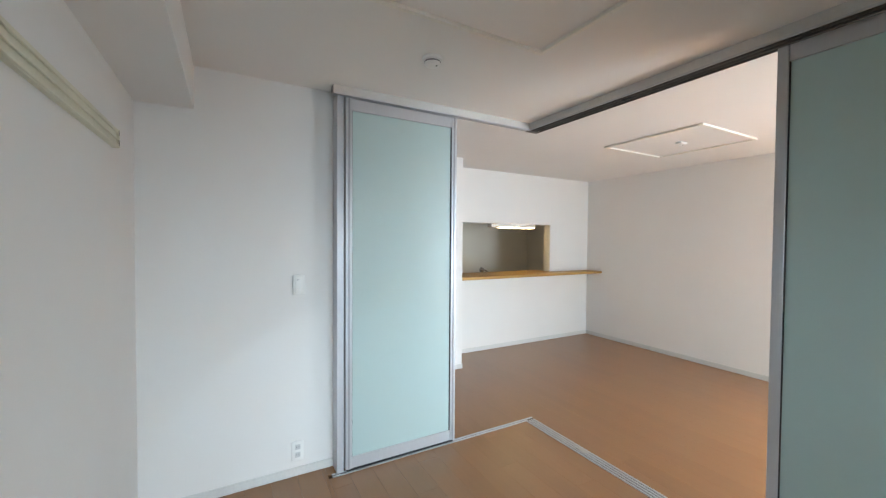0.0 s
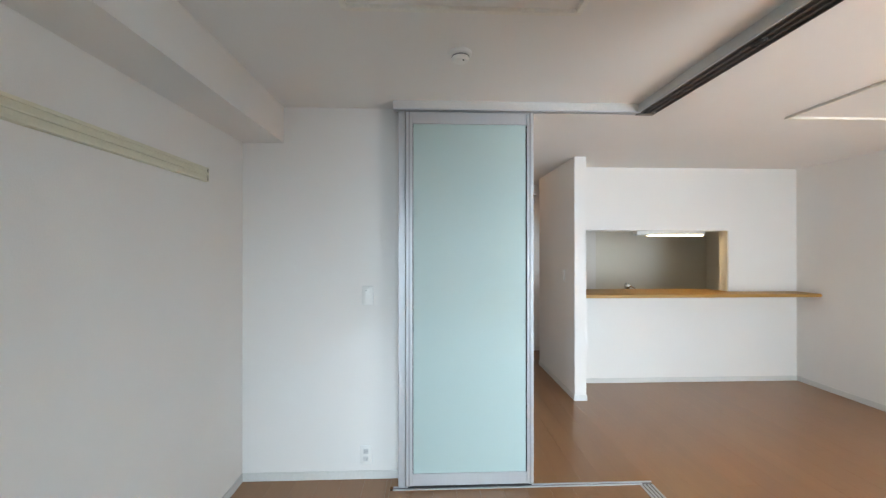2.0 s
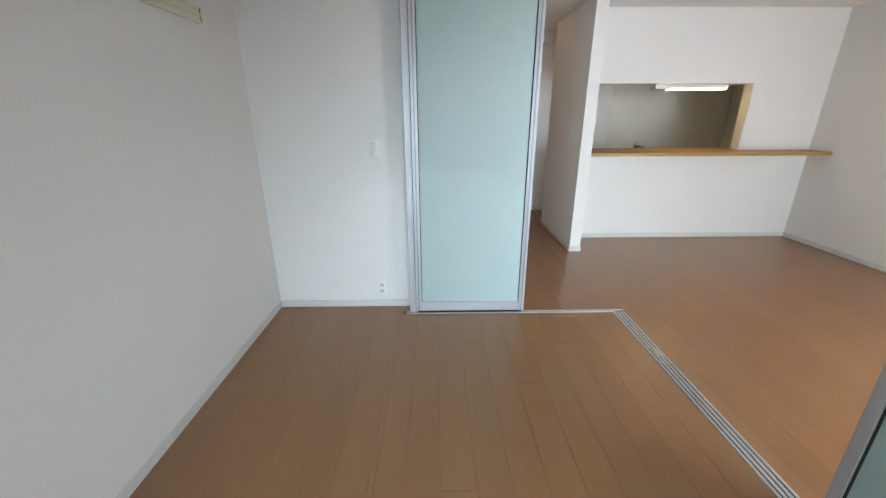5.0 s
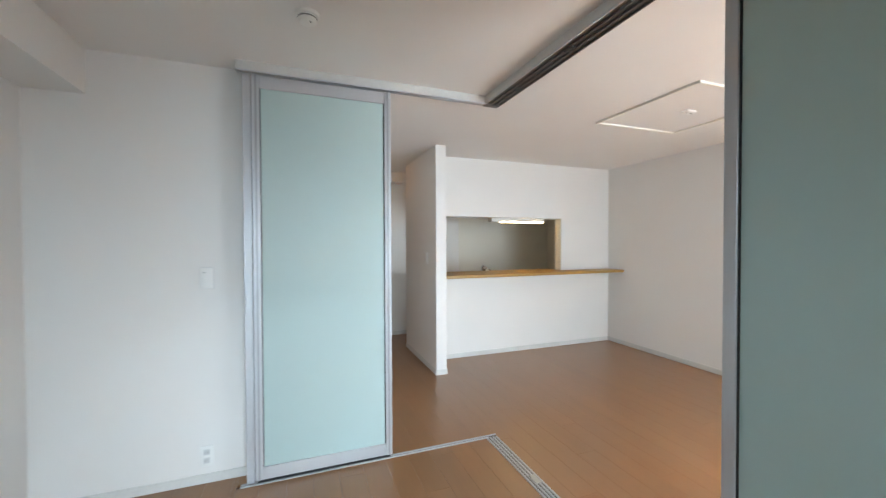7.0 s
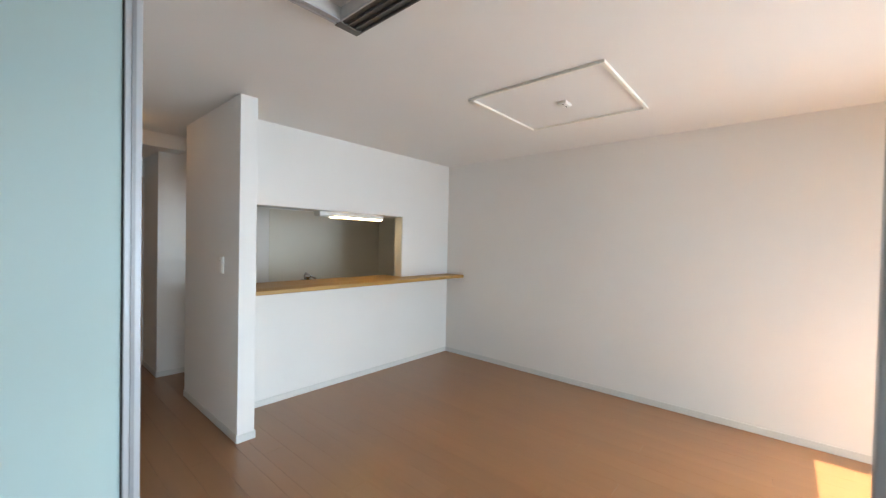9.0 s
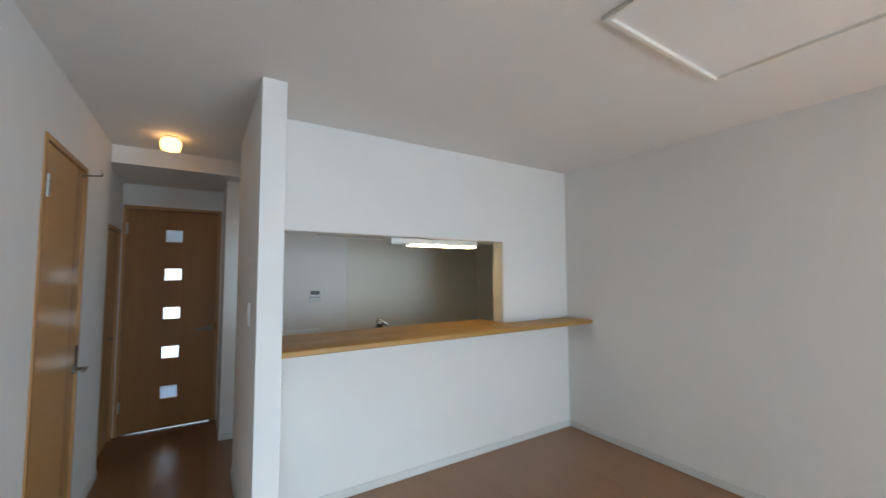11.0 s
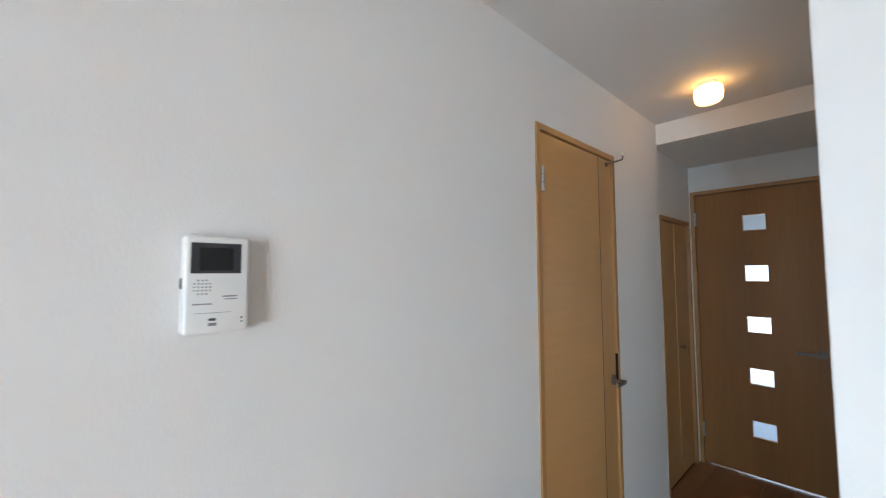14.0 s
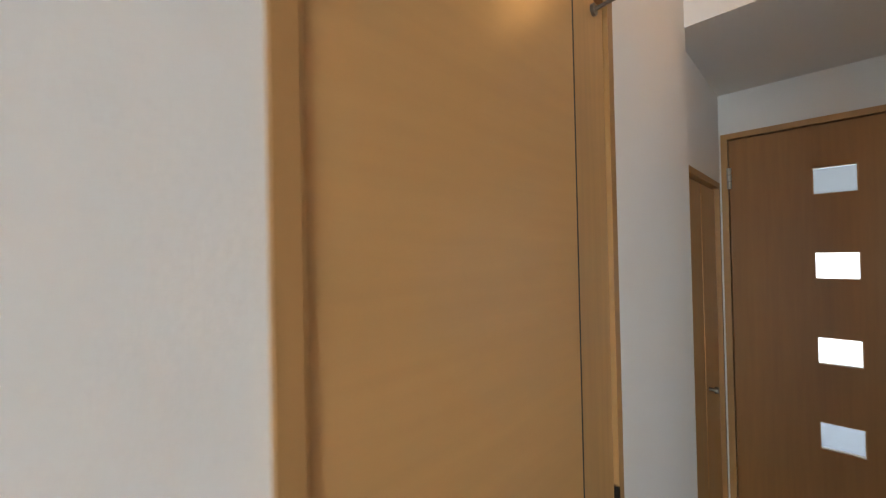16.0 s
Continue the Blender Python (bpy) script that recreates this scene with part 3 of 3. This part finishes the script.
def hanging_cupboard():
    root = tagged(new("hanging_cupboard"), "white hanging kitchen cupboard over the sink", "cupboard")
    x0, x1, y0, y1 = 2.87, 5.10, YK + T + 0.003, 4.60
    part("body", boxes((x0, x1, y0, y1, 1.716, H - 0.02), bevel=0.003), PALE, root)
    w = (x1 - x0) / 4
    for k in range(4):
        ob = part("cupboard_door", boxes((x0 + k * w + 0.002, x0 + (k + 1) * w - 0.002, y1, y1 + 0.018, 1.710, H - 0.03), bevel=0.002), WHITE, root)
        part("pull", boxes((x0 + k * w + 0.05, x0 + (k + 1) * w - 0.05, y1 + 0.018, y1 + 0.024, 1.715, 1.725)), ALU, ob)
    return root


hanging_cupboard()


def sink_light():
    root = tagged(new("sink_light"), "lit white strip lamp under the kitchen cupboard", "lamp")
    y0, y1 = YK + T + 0.008, YK + T + 0.108
    part("housing", boxes((3.335, 4.14, y0, y1, 1.660, 1.716), bevel=0.006, segments=3), WHITE, root, "", True)
    part("cover", boxes((3.50, 4.13, y0 + 0.006, y1 - 0.006, 1.644, 1.663), bevel=0.008, segments=4), TUBE, root, "glowing lamp cover", True)
    part("end_cap", boxes((3.338, 3.50, y0 + 0.004, y1 - 0.004, 1.652, 1.661), bevel=0.004), PALE, root)
    return root


sink_light()
structure("kitchen_panel", boxes((3.42, XR - 0.004, YS - 0.004, YS, 0.0, H), (XR - 0.004, XR, YK + T + 0.002, YS, 0.0, H)), KITCHEN_PANEL, "smooth washable panel on the kitchen wall", "wall panel")


def sink_unit():
    root = tagged(new("kitchen_unit"), "white kitchen sink unit behind the counter wall", "kitchen unit")
    x0, x1, y0, y1 = 2.99, XR - 0.01, YK + T + 0.003, 4.90
    part("body", boxes((x0, x1, y0, y1 - 0.02, 0.08, 0.82)), WHITE, root)
    part("plinth", boxes((x0, x1, y0, y1 - 0.07, 0.0, 0.08)), GREY, root)
    w = (x1 - x0) / 4
    for k in range(4):
        ob = part("unit_door", boxes((x0 + k * w + 0.002, x0 + (k + 1) * w - 0.002, y1 - 0.02, y1, 0.10, 0.81), bevel=0.002), WHITE, root)
        part("pull", boxes((x0 + k * w + 0.05, x0 + (k + 1) * w - 0.05, y1, y1 + 0.012, 0.775, 0.785)), ALU, ob)
    part("worktop", boxes((x0 - 0.005, x1, y0, y1 + 0.01, 0.82, 0.85), bevel=0.004), STAINLESS, root)
    return root


sink_unit()


def tap():
    root = tagged(new("kitchen_tap"), "chrome mixer tap behind the counter", "tap")
    x, y = 3.35, 4.52
    part("column", lathe([(0.032, 0.0), (0.030, 0.01), (0.026, 0.03), (0.026, 0.160), (0.030, 0.172)], (x, y, 0.85), 24), TAP, root, "", True)
    part("spout", tube((x, y, 0.975), (x + 0.03, y + 0.16, 0.985), 0.016, 0.013), TAP, root, "", True)
    part("cap", lathe([(0.030, 0.0), (0.034, 0.006), (0.034, 0.024), (0.026, 0.040), (0.010, 0.046)], (x, y, 1.022), 24), TAP, root, "", True)
    bm = boxes((-0.026, 0.100, -0.024, 0.024, -0.010, 0.010), bevel=0.009, segments=3)
    bmesh.ops.transform(bm, matrix=pose(x + 0.004, y, 1.062, 0, 30, -12), verts=bm.verts)
    part("lever", bm, TAP, root, "", True)
    return root


tap()
hob_guard = thing("hob_guard", boxes((2.50, 2.975, 4.86, 4.872, 0.0, 0.973), bevel=0.002), WHITE, "white side board at the end of the kitchen", "board")
part("top_edge", boxes((2.50, 2.975, 4.855, 4.888, 0.973, 0.985), bevel=0.003), WHITE, hob_guard)


def water_heater_remote():
    root = tagged(new("heater_remote"), "small white water heater control on the kitchen wall", "control panel")
    x0, x1, y, z0, z1 = 3.035, 3.155, YS, 1.155, 1.275
    part("body", boxes((x0, x1, y - 0.018, y, z0, z1), bevel=0.004), WHITE, root, "", True)
    part("display", boxes((x0 + 0.016, x1 - 0.016, y - 0.0195, y - 0.0175, z1 - 0.050, z1 - 0.012)), BEZEL, root, "black display")
    part("lid", boxes((x0 + 0.006, x1 - 0.006, y - 0.021, y - 0.018, z0 + 0.006, z0 + 0.060), bevel=0.001, segments=1), PALE, root)
    for k in range(3):
        part("button", boxes((x0 + 0.016 + k * 0.032, x0 + 0.036 + k * 0.032, y - 0.0225, y - 0.021, z0 + 0.040, z0 + 0.050)), GREY, root)
    return root


water_heater_remote()


def intercom():
    root = tagged(new("video_intercom"), "white video intercom with a dark screen", "intercom")
    y0, y1, z0, z1 = 2.764, 2.874, 1.334, 1.517
    x, f = XH, XH + 0.042
    u = lambda k: y0 + k * (y1 - y0)
    v = lambda k: z0 + k * (z1 - z0)
    part("body", boxes((x + 0.003, f, y0, y1, z0, z1), bevel=0.008, segments=4), WHITE, root, "", True)
    part("back_plate", boxes((x, x + 0.006, y0 + 0.004, y1 - 0.004, z0 + 0.004, z1 - 0.004), bevel=0.002), WHITE, root)
    sc = part("screen", boxes((f - 0.001, f + 0.0012, u(0.09), u(0.85), v(0.615), v(0.925)), bevel=0.0006, segments=1), BEZEL, root, "dark glossy screen")
    part("display", boxes((f + 0.001, f + 0.0018, u(0.22), u(0.72), v(0.645), v(0.875))), DARK, sc)
    for row in range(5):
        for col in range(5):
            if row in (0, 4) and col in (0, 4):
                continue
            a, b = u(0.15 + col * 0.058), v(0.545 - row * 0.034)
            part("speaker_hole", boxes((f - 0.0006, f + 0.0006, a - 0.0014, a + 0.0014, b - 0.0014, b + 0.0014)), GREY, root)
    for a0, a1, b0, b1 in ((0.57, 0.80, 0.372, 0.386), (0.60, 0.80, 0.345, 0.354), (0.13, 0.42, 0.300, 0.312), (0.16, 0.70, 0.213, 0.217)):
        part("print_bar", boxes((f - 0.0004, f + 0.0005, u(a0), u(a1), v(b0), v(b1))), GREY, root)
    part("button", boxes((f - 0.0004, f + 0.0012, u(0.37), u(0.48), v(0.135), v(0.16))), BEZEL, root)
    part("print_bar", boxes((f - 0.0004, f + 0.0006, u(0.37), u(0.49), v(0.085), v(0.115))), GREY, root)
    for b in (0.10, 0.14):
        part("indicator", boxes((f - 0.0004, f + 0.0006, u(0.865), u(0.89), v(b), v(b + 0.02))), BEZEL, root)
    part("side_switch", boxes((x + 0.016, x + 0.026, y0 - 0.0025, y0 + 0.001, v(0.46), v(0.57)), bevel=0.001, segments=1), DARK, root, "black side switch")
    return root


intercom()


def hall_lamp():
    root = tagged(new("ceiling_lamp"), "lit warm opal glass ceiling lamp", "ceiling lamp")
    c = (1.930, 4.92, H)
    part("base", lathe([(0.046, 0.0), (0.046, -0.014), (0.042, -0.018)], c), WHITE, root, "", True)
    part("shade", lathe([(0.026, -0.016), (0.054, -0.018), (0.061, -0.026), (0.064, -0.052), (0.060, -0.084), (0.051, -0.096), (0.030, -0.102), (0.007, -0.104)], c),
         LAMP_GLASS, root, "glowing opal glass shade", True)
    return root


hall_lamp()


# ---- floorboards ----
board_meshes = {}


def board_mesh(w, l):
    """One board with a small chamfer round its upper face; its corner at the origin."""
    key = (round(w, 3), round(l, 3))
    if key not in board_meshes:
        g, c, z, low = 0.0005, 0.0002, 0.0, -0.011
        rings = [(g, low), (g, z - c), (g + c, z)]
        verts, faces = [], []
        for d, h in rings:
            verts += [(d, d, h), (w - d, d, h), (w - d, l - d, h), (d, l - d, h)]
        for k in range(2):
            for i in range(4):
                j = (i + 1) % 4
                faces.append((4 * k + i, 4 * k + j, 4 * k + 4 + j, 4 * k + 4 + i))
        faces.append((8, 9, 10, 11))
        data = bpy.data.meshes.new("floorboard")
        data.from_pydata(verts, [], faces)
        data.materials.append(PLANK)
        board_meshes[key] = data
    return board_meshes[key]


def lay_boards(x0, x1, y0, y1, joint, seed):
    """Rows of boards along y between the bounds; one joint between rows lies at x = joint."""
    rng = random.Random(seed)
    w, length = 0.145, 1.818
    x = joint - math.ceil((joint - x0) / w) * w
    row = 0
    while x < x1 - 0.002:
        a, b = max(x, x0), min(x + w, x1)
        y = y0 - (0.55, 1.25, 0.12, 0.90)[row % 4] - rng.uniform(0, 0.08)
        while y < y1 - 0.002:
            c, d = max(y, y0), min(y + length, y1)
            if b - a > 0.004 and d - c > 0.01:
                ob = new("floorboard", board_mesh(b - a, d - c))
                ob.location = (a, c, 0)
                ob.parent = floor
            y += length
        x += w
        row += 1


lay_boards(XL, 0.69, YB, YF, 0.956, 1)
lay_boards(0.69, 2.262, YB, 2.318, 0.956, 2)
lay_boards(0.69, 1.50, 2.358, YF, 0.956, 5)
lay_boards(1.50, 2.344, 2.358, YE + 0.03, 2.344, 3)
lay_boards(2.344, XR, YB, YE + 0.03, 2.43, 4)
